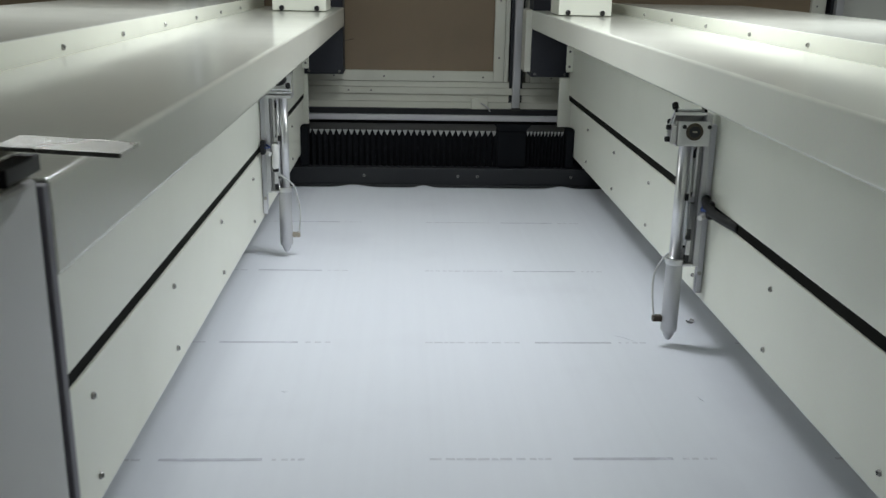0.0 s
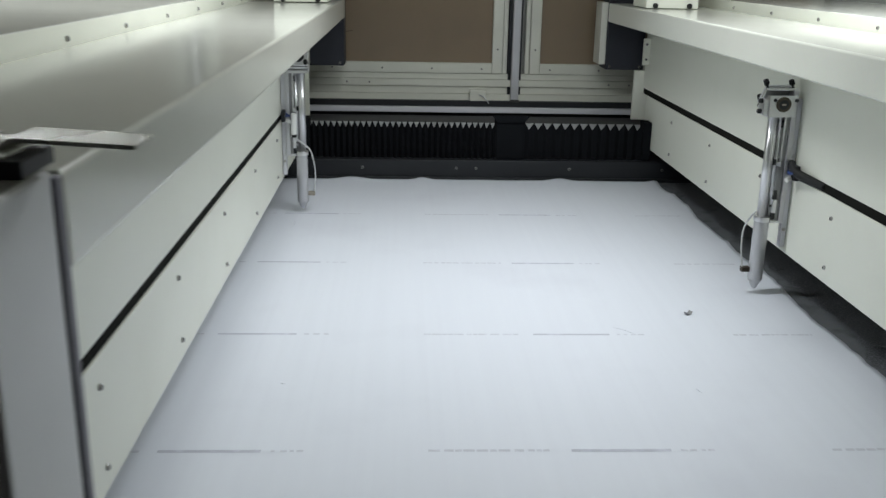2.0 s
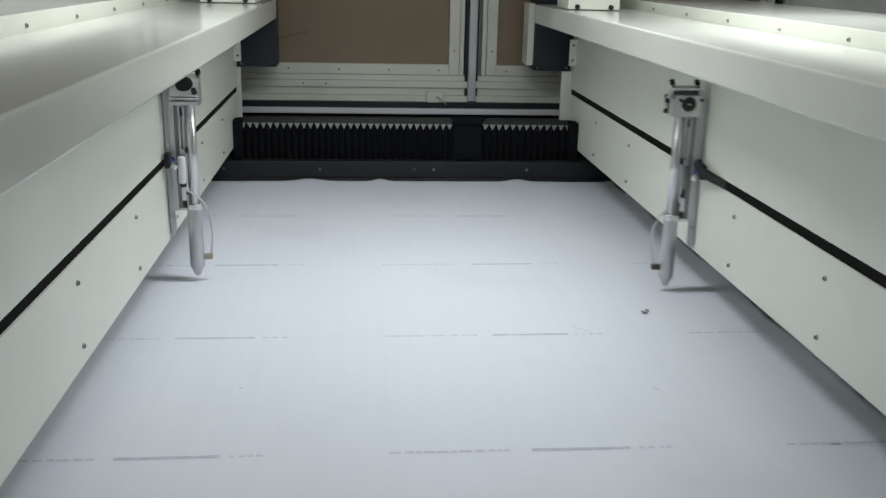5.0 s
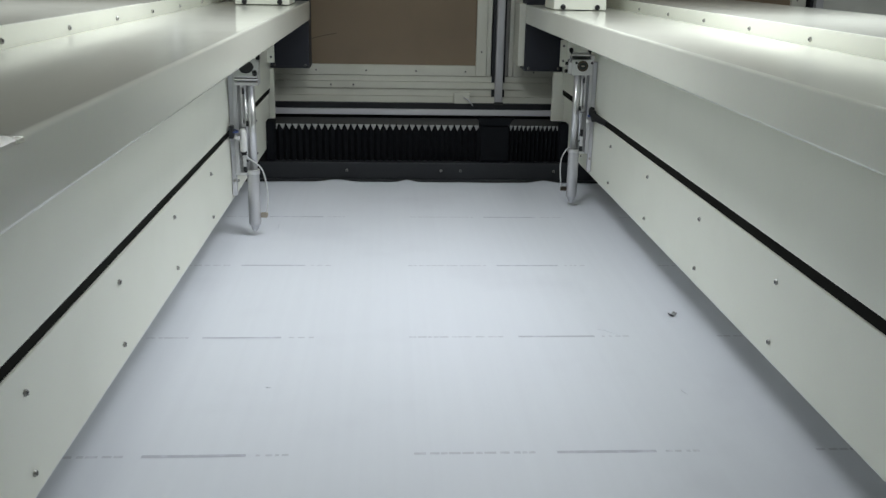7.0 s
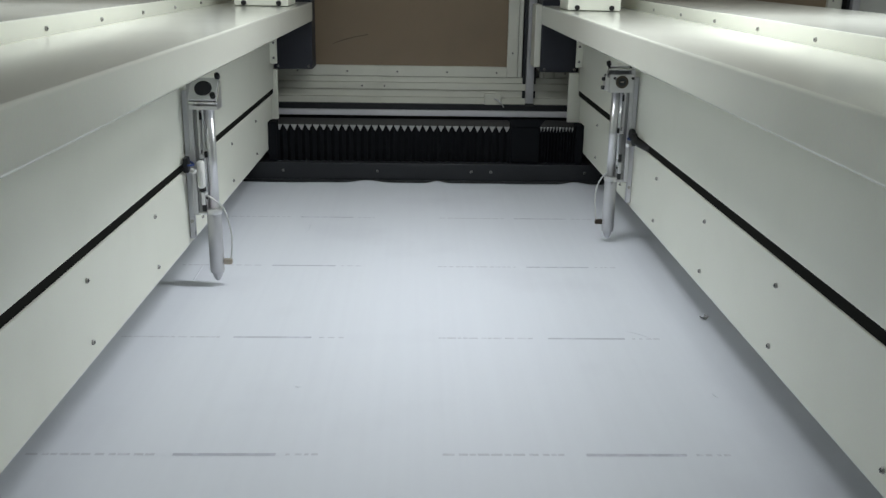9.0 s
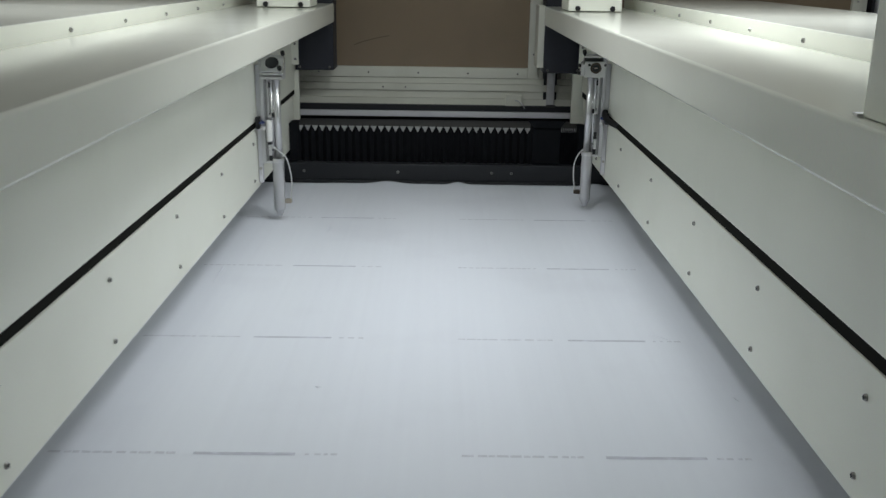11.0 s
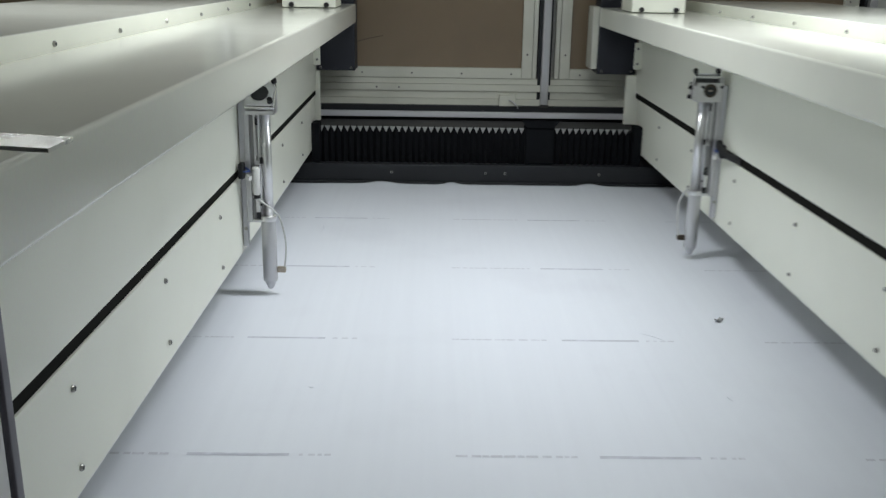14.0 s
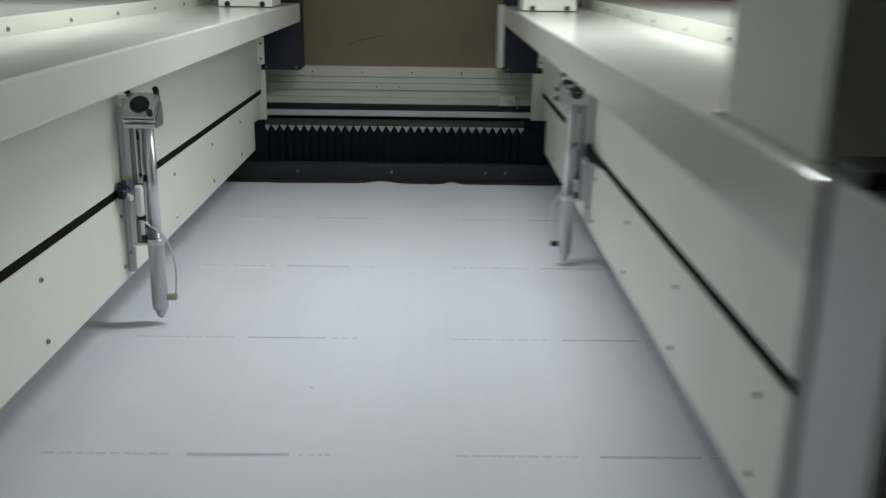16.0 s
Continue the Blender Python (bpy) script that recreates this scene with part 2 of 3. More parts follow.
def build_setting():
    floor = part("floor", block(-4, 4, -4, 5, -0.95, -0.90), FLOOR)
    tagged(floor, "grey painted workshop floor under the machine", "floor", kind="structure")
    for nm, a in (("wall_north", (-4, 4, 4.9, 5.0)), ("wall_west", (-4.1, -4.0, -4, 5)), ("wall_east", (4.0, 4.1, -4, 5)), ("wall_south", (-4, 4, -4.1, -4.0))):
        tagged(part(nm, block(*a, -0.95, 2.6), ROOM), "plain grey painted workshop wall", "wall", kind="structure")
    tagged(part("ceiling", block(-4, 4, -4, 5, 2.6, 2.7), ROOM), "plain grey workshop ceiling above the machine", "ceiling", kind="structure")
    # table under the belt
    bed = empty("cutting_table")
    tagged(bed, "dark steel mesh conveyor bed of the cutting machine", "conveyor bed")
    part("mesh_belt", block(-1.75, 1.75, 0.18, 2.60, -0.016, -0.004), BELT, bed)
    part("base_frame", block(-1.75, 1.75, 0.16, 2.62, -0.90, -0.016), SLATE, bed, "dark painted machine base")
    # dark guard board across the far end
    guard = empty("guard_board", pose(0, 2.43, 0))
    tagged(guard, "long dark painted guard board with small screws behind the fabric", "guard board")
    bm = block(-1.75, 1.75, 0, 0.006, -0.004, 0.050, bevel=0.002)
    box(bm, -1.75, 1.75, -0.010, 0.0, -0.004, 0.006, bevel=0.002)
    box(bm, -1.75, 1.75, 0.006, 0.13, 0.042, 0.047)
    part("board", bm, SLATE, guard)
    first = None
    for x in (-0.86, -0.61, -0.357, -0.108, 0.141, 0.193, 0.443, 0.693, 0.94):
        if first is None:
            first = screw_part(guard, pose(x, 0, 0.029, 0, 0, -90), 0.0038, 0.003)
        else:
            shared("screw", first, guard, pose(x, 0, 0.029, 0, 0, -90))


CLOTH_X, CLOTH_Y = (-1.15, 0.679), (0.20, 2.418)


def cloth_height(x, y):
    """Height of the loosely laid cloth: faint rumples, a crumpled right border and four low humps at the far border."""
    lift = 0.0006 * noise.noise((x * 2.2, y * 2.2, 0.5)) + 0.0002
    edge = min(max(0.0, 1 - (CLOTH_X[1] - x) / 0.09), 1.0)
    crumple = noise.noise((x * 14.0, y * 9.0, 1.5)) + 0.7 * noise.noise((x * 40.0, y * 31.0, 4.5)) + 0.15
    lift += edge ** 2 * 0.0065 * max(0.0, crumple)
    far = max(0.0, 1 - (CLOTH_Y[1] - y) / 0.05)
    hump = sum(math.exp(-((x - c) / w) ** 2) for c, w in ((-0.135, 0.035), (0.415, 0.03), (-0.62, 0.05), (0.05, 0.02)))
    return max(lift + far ** 1.5 * 0.006 * hump, 0.0)


def build_fabric():
    """A loosely laid sheet with a wavy border, slightly rumpled."""
    (x0, x1), (y0, y1) = CLOTH_X, CLOTH_Y
    nx, ny = 180, 220
    bm = bmesh.new()
    grid = []
    for j in range(ny + 1):
        row = []
        v = j / ny
        for i in range(nx + 1):
            u = i / nx
            x, y = x0 + (x1 - x0) * u, y0 + (y1 - y0) * v
            wob = 0.012 * noise.noise((0.0, y * 4.0, 3.0)) + 0.0045 * noise.noise((0.0, y * 11.0, 9.0)) + 0.0022 * noise.noise((0.0, y * 37.0, 4.0))
            x += wob * u ** 8
            y += (0.006 * noise.noise((x * 4.0, 0.0, 5.0)) + 0.003 * noise.noise((x * 17.0, 0.0, 2.0))) * v ** 30
            row.append(bm.verts.new((x, y, cloth_height(x, min(y, CLOTH_Y[1])))))
        grid.append(row)
    for j in range(ny):
        for i in range(nx):
            bm.faces.new((grid[j][i], grid[j][i + 1], grid[j + 1][i + 1], grid[j + 1][i]))
    for f in bm.faces:
        f.smooth = True
    sheet = empty("fabric_sheet")
    tagged(sheet, "bluish white backing fabric with faded grey print lying on the bed", "fabric")
    cloth = part("cloth", bm, FABRIC, sheet)
    solid = cloth.modifiers.new("thickness", "SOLIDIFY")
    solid.thickness, solid.offset = 0.0012, -1
    # soft creases
    for pts in (((0.327, 1.375), (0.350, 1.359), (0.371, 1.334)), ((-0.404, 1.596), (-0.405, 1.65), (-0.407, 1.703)), ((-0.238, 1.945), (-0.236, 1.975), (-0.239, 2.0)), ((0.402, 1.150), (0.4035, 1.141), (0.407, 1.133)), ((-0.166, 1.166), (-0.161, 1.163), (-0.156, 1.166))):
        part("crease", pipe([(x, y, 0.0000 if 0 < n < len(pts) - 1 else -0.0012) for n, (x, y) in enumerate(pts)], 0.0017, 8), FABRIC, sheet)
    # faded print: rows of a solid line between two groups of small marks
    rnd = random.Random(4)
    for k in range(0, 4):
        y = 0.980 + 0.3597 * k
        skew = 0.0022 * k * k * 0.9
        for n in range(-2, 2):
            base = 0.2015 + 0.4853 * n + skew
            if base < -1.0:
                continue

            def mark(a, b, half, mat, name):
                b = min(b, 0.645)
                if b - a < 0.003:
                    return
                bm = bmesh.new()
                pieces = max(2, int((b - a) / 0.02))
                tops = []
                for q in range(pieces + 1):
                    x = a + (b - a) * q / pieces
                    z = cloth_height(x, y) + (0.0003 if x < 0.57 else 0.0008)
                    tops.append((bm.verts.new((x, y - half, z)), bm.verts.new((x, y + half, z))))
                for p, q in zip(tops, tops[1:]):
                    bm.faces.new((p[0], q[0], q[1], p[1]))
                part(name, bm, mat, sheet)
            mark(base, base + 0.1195, 0.0031, INK, "printed_line")
            x = base - 0.170
            while x < base - 0.022:
                w = rnd.choice((0.006, 0.008, 0.011, 0.014))
                mark(x, min(x + w, base - 0.021), 0.0026, INK_PALE, "printed_mark")
                x += w + rnd.choice((0.0016, 0.0022, 0.005))
            x = base + 0.131
            while x < base + 0.170:
                w = rnd.choice((0.005, 0.008, 0.010))
                mark(x, x + w, 0.0024, INK_PALE, "printed_mark")
                x += w + rnd.choice((0.003, 0.006))


def build_back():
    """Back of the machine: rail, stepped sill, doors with smoked panes, posts."""
    k = BACK / 2.70

    def zz(z):
        return 0.55 - (0.55 - z) * k
    # rail carrier
    rail = empty("guide_rail", pose(0, BACK - 0.03, 0))
    tagged(rail, "long pale aluminium guide rail along the back of the machine", "rail")
    part("rail_bar", block(-1.75, 1.75, -0.02, 0.0, 0.1345, 0.1500, bevel=0.002), RAIL, rail)
    part("rail_bed", block(-1.75, 1.75, 0.0, 0.03, -0.1, 0.1665), SLATE, rail, "dark painted rail bed")
    part("rail_strip", block(-1.75, 1.75, -0.16, -0.15, 0.060, 0.128, bevel=0.001), GREY_STRIP, rail, "pale strip behind the bellows")
    part("rail_shelf", block(-1.75, 1.75, -0.15, -0.001, -0.02, 0.075), SLATE, rail)
    part("rail_cover", block(-1.75, 1.75, -0.1495, -0.021, 0.121, 0.1265), GREY_COVER, rail, "dull dark grey rail cover")
    sill = empty("stepped_sill", pose(0, BACK, 0))
    tagged(sill, "ivory painted sill of stepped metal strips below the doors", "sill")
    steps = [0.171, 0.191, 0.212, 0.232, 0.248]
    for i, (a, b) in enumerate(zip(steps, steps[1:])):
        part("strip", block(-1.75, 1.75, -0.014 + 0.006 * (i % 2), 0.03, zz(a) + 0.0007, zz(b), bevel=0.001), DOOR_PAINT, sill)
    first = None
    for x in (-0.165, -0.10, 0.60, 0.66, -0.7):
        if first is None:
            first = screw_part(sill, pose(x, -0.014, zz(0.222), 0, 0, -90), 0.0030)
        else:
            shared("screw", first, sill, pose(x, -0.014, zz(0.222), 0, 0, -90))
    box_ob = empty("sensor_tag", pose(0.212 * k, BACK - 0.02, 0))
    tagged(box_ob, "small ivory plastic sensor box with a thin cable on the sill", "sensor")
    part("case", block(-0.024, 0.024, -0.008, 0.006, zz(0.172), zz(0.204), bevel=0.002), DOOR_PAINT, box_ob)
    part("cable", pipe([(0.004, -0.008, zz(0.190)), (0.016, -0.016, zz(0.186)), (0.026, -0.02, zz(0.176)), (0.031, -0.014, zz(0.168))], 0.0018, 8), ALU_DULL, box_ob)

    def door(x0, x1, lbl):
        d = empty("cabinet_door", pose(0, BACK, 0))
        tagged(d, lbl, "cabinet door", group="doors along the back")
        z0, z1, w = zz(0.249), 1.20, 0.030
        bm = bmesh.new()
        for a in ((x0, x0 + w, z0, z1), (x1 - w, x1, z0, z1), (x0 + w, x1 - w, z0, z0 + w), (x0 + w, x1 - w, z1 - w, z1)):
            box(bm, a[0], a[1], -0.012, 0.02, a[2], a[3], bevel=0.002)
        part("door_frame", bm, DOOR_PAINT, d)
        v = 0.014
        for a in ((x0 - v, x0 - 0.001), (x1 + 0.001, x1 + v)):
            part("rebate", block(a[0], a[1], -0.006, 0.02, z0, z1, bevel=0.002), DOOR_PAINT, d)
        part("pane", block(x0 + w - 0.002, x1 - w + 0.002, 0.0, 0.006, z0 + w - 0.002, z1 - w + 0.002), BROWN, d, "brown smoked plastic pane")
        model = None
        spots = [(x0 + w * 0.5, z0 + 0.07 + 0.16 * i) for i in range(6)] + [(x1 - w * 0.5, z0 + 0.07 + 0.16 * i) for i in range(6)]
        n = max(2, round((x1 - x0) / 0.14))
        spots += [(x0 + 0.06 + (x1 - x0 - 0.12) * i / (n - 1), z0 + w * 0.45) for i in range(n)]
        for x, z in spots:
            if model is None:
                model = screw_part(d, pose(x, -0.012, z, 0, 0, -90), 0.0030)
            else:
                shared("screw", model, d, pose(x, -0.012, z, 0, 0, -90))
        return d
    scratch = part("scratch", pipe([(-0.249, BACK - 0.0005, 0.333), (-0.221, BACK - 0.0005, 0.343), (-0.188, BACK - 0.0005, 0.352), (-0.148, BACK - 0.0005, 0.360)], 0.0009, 6), SCUFF)
    lbl = "ivory metal door with a large brown smoked pane at the back"
    scratch.parent = door(-0.555, 0.280 * k, lbl)
    scratch.matrix_basis = pose(0, -BACK, 0)
    door(0.358 * k, 1.20, lbl)
    door(-1.48, -0.635, lbl)

    def post(x):
        p = empty("frame_post", pose(x, BACK, 0))
        tagged(p, "grey aluminium profile post with dark grooves between the doors", "post", group="posts along the back")
        z0 = zz(0.171)
        part("profile", block(-0.010, 0.012, -0.03, 0.02, z0, 1.25, bevel=0.002), ALU_DULL, p)
        part("groove", block(-0.019, -0.0105, -0.012, 0.02, z0, 1.25), BLACK, p)
        part("groove", block(0.0125, 0.019, -0.012, 0.02, z0, 1.25), BLACK, p)
        part("foot", block(-0.012, 0.014, -0.034, -0.03, z0, z0 + 0.008, bevel=0.001), GREY_COVER, p)
    for x in (0.3155 * k, -0.595, 1.245):
        post(x)
    # hood around the working space
    tagged(part("back_wall", block(-1.95, 1.95, BACK + 0.03, BACK + 0.08, -0.9, 1.55), HOOD), "pale metal back panel of the machine hood", "machine panel", kind="structure")
    for nm, a in (("hood_side_west", (-1.95, -1.90)), ("hood_side_east", (1.90, 1.95))):
        tagged(part(nm, block(*a, 0.1, BACK + 0.03, -0.9, 1.55), HOOD), "pale metal side panel of the machine hood", "machine panel", kind="structure")
    tagged(part("hood_top", block(-1.95, 1.95, 0.1, BACK + 0.08, 1.55, 1.60), HOOD), "pale metal roof of the machine hood", "machine panel", kind="structure")
    for strip_x, length, _power in STRIPS:
        lamp = empty("strip_lamp", pose(strip_x, LAMP_Y, 0))
        tagged(lamp, "slim white strip lamp under the hood roof", "lamp", group="strip lamps")
        e = length / 2
        part("housing", block(-e - 0.03, e + 0.03, -0.035, 0.035, LAMP_Z + 0.015, LAMP_Z + 0.06, bevel=0.004), WHITE_PLASTIC, lamp)
        part("diffuser", block(-e, e, -0.024, 0.024, LAMP_Z + 0.004, LAMP_Z + 0.015), TUBE_GLOW, lamp)
        for x in (-e * 0.6, e * 0.6):
            part("hanger", rod(bmesh.new(), (x, 0, LAMP_Z + 0.06), (x, 0, 1.55), 0.004, sides=8), ALU, lamp)
    # body for the added fill light, an assumed fixture out of view
    fill = empty("added_fill_lamp", pose(0.2, -1.9, 0))
    tagged(fill, "added unseen white fill lamp below the ceiling beside the machine", "lamp")
    part("lamp_case", block(-0.62, 0.62, -0.08, 0.08, 2.545, 2.60, bevel=0.005), WHITE_PLASTIC, fill)
    part("lamp_diffuser", block(-0.6, 0.6, -0.06, 0.06, 2.533, 2.545), TUBE_GLOW, fill)


# ---- gantry beams ----
SCREW_Y = (0.771, 1.072, 1.372, 1.674, 1.975, 2.276)
UP_Y = (0.835, 1.062, 1.288, 1.515, 1.742, 1.972, 2.205)


def build_beam(side, near_box):
    """side 1: the beam whose inner face looks towards -x; -1: its mirror. The origin is on the inner face, at the bed's height."""
    root = empty("gantry_beam")

    def blk(u0, u1, *a, **k):
        xs = sorted((-side * u0, -side * u1))
        return block(xs[0], xs[1], *a, **k)

    def add(bm, u0, u1, *a, **k):
        xs = sorted((-side * u0, -side * u1))
        return box(bm, xs[0], xs[1], *a, **k)
    turn = 180 if side == 1 else 0
    dy = 0.016 if side == 1 else 0.008
    near, far = 0.424 + dy, 2.585
    low, high = (0.2133, 0.2284) if side == 1 else (0.2103, 0.2240)
    part("upper_panel", blk(-0.012, 0.0, near, far, high, 0.405, bevel=0.0015), CREAM, root)
    part("lower_panel", blk(-0.012, 0.0, near, 2.545, 0.0775, low, bevel=0.0015), CREAM, root)
    part("slot", blk(-0.03, -0.0022, near, far, low + 0.0001, high - 0.0001), SLOT, root, "black slot between the panels")
    bm = blk(-0.30, -0.031, near, 2.40, 0.0795, 0.403)
    part("core", bm, CREAM, root)
    # top cover with a deep lip
    part("top_cover", blk(-0.10, 0.1110, near, far, 0.4045, 0.454, bevel=0.0035, segs=4), CREAM_GLOSS, root, "glossy cream top cover with a deep lip")
    part("upstand", blk(-0.103, -0.1005, near, far, 0.410, 0.478, bevel=0.0008), CREAM, root)
    bm = blk(-0.46, -0.1035, near, 1.70, 0.450, 0.4785, bevel=0.002)
    add(bm, -0.46, -0.1035, 1.704, 2.585, 0.450, 0.4765, bevel=0.002)
    part("rear_cover", bm, CREAM_GLOSS, root, "cream rear cover sheets with a dark joint")
    part("rear_panel", blk(-0.46, -0.448, near, far, 0.0795, 0.449), CREAM, root)
    first = None
    for y in SCREW_Y:
        for z in (0.182, 0.102):
            m = pose(0, y, z, 0, 0, turn)
            if first is None:
                first = screw_part(root, m)
            else:
                shared("screw", first, root, m)
    for y in UP_Y:
        shared("screw", first, root, pose(side * 0.1005, y, 0.4625, 0, 0, turn))
    # end cap next to the operator
    part("end_cap", blk(-0.30, 0.1112, 0.334 + dy, 0.4105 + dy, 0.03, 0.4575, bevel=0.0018), SPECKLE, root, "grey speckled painted end cap")
    part("cap_top", blk(-0.296, 0.1085, 0.3365 + dy, 0.4085 + dy, 0.4500, 0.4581, bevel=0.0003), HAMMER, root, "hammered glossy grey cap top")
    if side == -1:
        part("cap_screw", rod(bmesh.new(), (0.1025, 0.3325 + dy, 0.4163), (0.1025, 0.336 + dy, 0.4163), 0.0020, sides=14), LILAC, root, "small dark screw")
    part("gap", blk(-0.28, 0.100, 0.4108 + dy, 0.4155 + dy, 0.03, 0.450), BLACK, root)
    part("edge_strip", blk(-0.28, 0.1113, 0.4157 + dy, 0.4238 + dy, 0.03, 0.4525, bevel=0.001), LILAC, root)
    # far end: drive box, plates, bracket
    drive = part("drive_box", blk(0.0, 0.106, 2.602, 2.69, 0.275, 0.51, bevel=0.002), NAVY, root, "dark navy drive box")
    for u, z in ((0.012, 0.283), (0.095, 0.283)):
        s = shared("screw", first, drive, pose(-side * u, 2.602, z, 0, 0, -90))
    part("bellows_clamp", blk(0.0005, 0.022, 2.455, 2.50, 0.048, 0.152, bevel=0.002), CLOTH_BLACK, root, "black clamp holding the bellows")
    if near_box:
        part("drive_plate", blk(0.1065, 0.124, 2.61, 2.69, 0.288, 0.455, bevel=0.001), DOOR_PAINT, root)
    part("drive_cap", blk(-0.03, 0.10, 2.586, 2.69, 0.511, 0.522, bevel=0.001), BLACK, root)
    part("gusset", blk(-0.03, 0.026 if near_box else 0.010, 2.588, 2.60, 0.139, 0.2745, bevel=0.001), CREAM, root)
    br = part("bracket", blk(0.0, 0.018, 2.54, 2.55, 0.295, 0.365, bevel=0.001), CREAM, root)
    for z in (0.31, 0.35):
        shared("screw", first, br, pose(-side * 0.010, 2.54, z, 0, 0, -90))
    # small housing on the cover, far end
    hous = part("far_housing", blk(-0.036, 0.090, 2.27, 2.40, 0.456, 0.70, bevel=0.002), CREAM, root, "cream mirror housing on black feet")
    for u in (0.068, -0.014):
        f = part("foot", rod(bmesh.new(), (-side * u, 2.264, 0.462), (-side * u, 2.269, 0.462), 0.006, sides=12), RUBBER, hous)
    if near_box:
        nb = part("near_housing", blk(-0.09, 0.097, 0.478, 0.648, 0.4545, 0.80, bevel=0.002), CREAM, root, "cream housing standing on the cover")
        part("clip", blk(0.093, 0.100, 0.6485, 0.656, 0.4545, 0.4568), ALU, nb)
    # limit switch on the end cap; only the left one carries a flag
    sw = part("switch_block", blk(0.0663, 0.1088, 0.385 + dy, 0.4235 + dy, 0.4583, 0.4664, bevel=0.001), BLACK, root, "black plastic switch block")
    if side == 1:
        return root
    part("base_plate", blk(0.0685, 0.1010, 0.387 + dy, 0.4225 + dy, 0.4664, 0.4684, bevel=0.0004), STEEL, sw)
    bm = bmesh.new()
    pts = [(0.081, 0.4683), (0.0945, 0.4684), (0.1000, 0.4720), (0.1530, 0.4692), (0.1530, 0.4712), (0.0990, 0.4740), (0.0935, 0.4702), (0.081, 0.4702)]
    a = [bm.verts.new((-side * u, 0.399 + dy, z)) for u, z in pts]
    b = [bm.verts.new((-side * u, 0.428 + dy, z)) for u, z in pts]
    bm.faces.new(a)
    bm.faces.new(list(reversed(b)))
    for i in range(len(pts)):
        j = (i + 1) % len(pts)
        bm.faces.new((a[i], b[i], b[j], a[j]))
    bmesh.ops.recalc_face_normals(bm, faces=bm.faces)
    part("flag", bm, STEEL, sw, "bent galvanised steel flag")
    for y in (0.406 + dy, 0.417 + dy):
        bm = rod(bmesh.new(), (-side * 0.0870, y, 0.4702), (-side * 0.0870, y, 0.4735), 0.0020, sides=14)
        part("bolt", bm, SCREW, sw)
    return root


def build_head(root, side):
    """The cutting head: it rides along the beam. Its own space: the beam's face at x = 0, inwards is -x, the nozzle at y = 0."""
    ax = -0.0425
    c = -side  # the side of the head that looks at the operator: -y of the right head, +y of the left
    plate = part("laser_head", block(-0.0195, -0.0105, -0.011, 0.011, 0.132, 0.360, bevel=0.001), ALU_DULL, root, "aluminium cutting head with nozzle and mirror mount")
    part("back_strip", block(-0.0100, -0.0012, -0.006, 0.006, 0.088, 0.345, bevel=0.001), RAIL, plate, "pale painted back strip")
    part("strip_screw", rod(bmesh.new(), (-0.006, c * 0.0055, 0.120), (-0.006, c * 0.0075, 0.120), 0.0030, sides=12), SCREW, plate)
    part("slide_rail", block(-0.0255, -0.0200, -0.0085, 0.0085, 0.135, 0.322, bevel=0.0008), CHANNEL, plate, "grey slide channel")
    for u in (-0.0085, 0.0085):
        part("channel_lip", block(-0.0290, -0.0258, u - 0.0012, u + 0.0012, 0.235, 0.318, bevel=0.0004), ALU, plate)
    part("slide_stop", block(-0.0330, -0.0258, -0.0070, 0.0070, 0.2965, 0.3085, bevel=0.0008), BLACK, plate)
    part("lead_screw", rod(bmesh.new(), (-0.0295, 0, 0.2450), (-0.0295, 0, 0.2965), 0.0036, sides=14), WHITE_PLASTIC, plate)
    part("screw_shaft", rod(bmesh.new(), (-0.0295, 0, 0.190), (-0.0295, 0, 0.2450), 0.0022, sides=10), CHROME, plate)
    part("coupling", block(-0.0340, -0.0258, -0.0105, 0.0105, 0.2310, 0.2385, bevel=0.001), ALU, plate)
    part("coupling_knob", rod(bmesh.new(), (-0.0360, c * 0.004, 0.2325), (-0.0360, c * 0.004, 0.2430), 0.0036, sides=14), RUBBER, plate)
    part("slide_block", block(-0.0325, -0.0258, -0.0115, 0.0115, 0.190, 0.2300, bevel=0.0010), CHANNEL, plate)
    bm = rod(bmesh.new(), (-0.0335, c * 0.0075, 0.180), (-0.0335, c * 0.0075, 0.232), 0.0011, sides=8)
    for q in range(13):
        rod(bm, (-0.0335, c * 0.0075, 0.1815 + 0.0036 * q), (-0.0335, c * 0.0075, 0.1830 + 0.0036 * q), 0.0021, sides=10)
    part("spring", bm, CHROME, plate, "thin coiled spring on a rod")
    part("clamp", block(-0.0335, -0.0258, -0.0090, 0.0090, 0.1735, 0.1895, bevel=0.0008), BLACK, plate)
    part("carrier", block(-0.0325, -0.0258, -0.0120, 0.0120, 0.1500, 0.1733, bevel=0.0010), ALU, plate)
    part("carrier_knob", rod(bmesh.new(), (-0.0325, c * 0.004, 0.1615), (-0.0355, c * 0.004, 0.1615), 0.0032, sides=12), RUBBER, plate)
    part("clamp", block(-0.0330, -0.0258, -0.0100, 0.0100, 0.1375, 0.1498, bevel=0.0008), BLACK, plate)
    part("foot_bar", block(-0.0335, -0.0200, -0.0125, 0.0125, 0.1325, 0.1370, bevel=0.0006), ALU, plate)
    if side == -1:
        part("valve", turned([(0.0050, 0.229), (0.0068, 0.226), (0.0068, 0.186), (0.0050, 0.182)], -0.0290, 0.0180, 18), WHITE_PLASTIC, plate, "white air valve cylinder")
        part("valve_nut", rod(bmesh.new(), (-0.0290, 0.0180, 0.176), (-0.0290, 0.0180, 0.182), 0.0052, sides=6), RUBBER, plate)
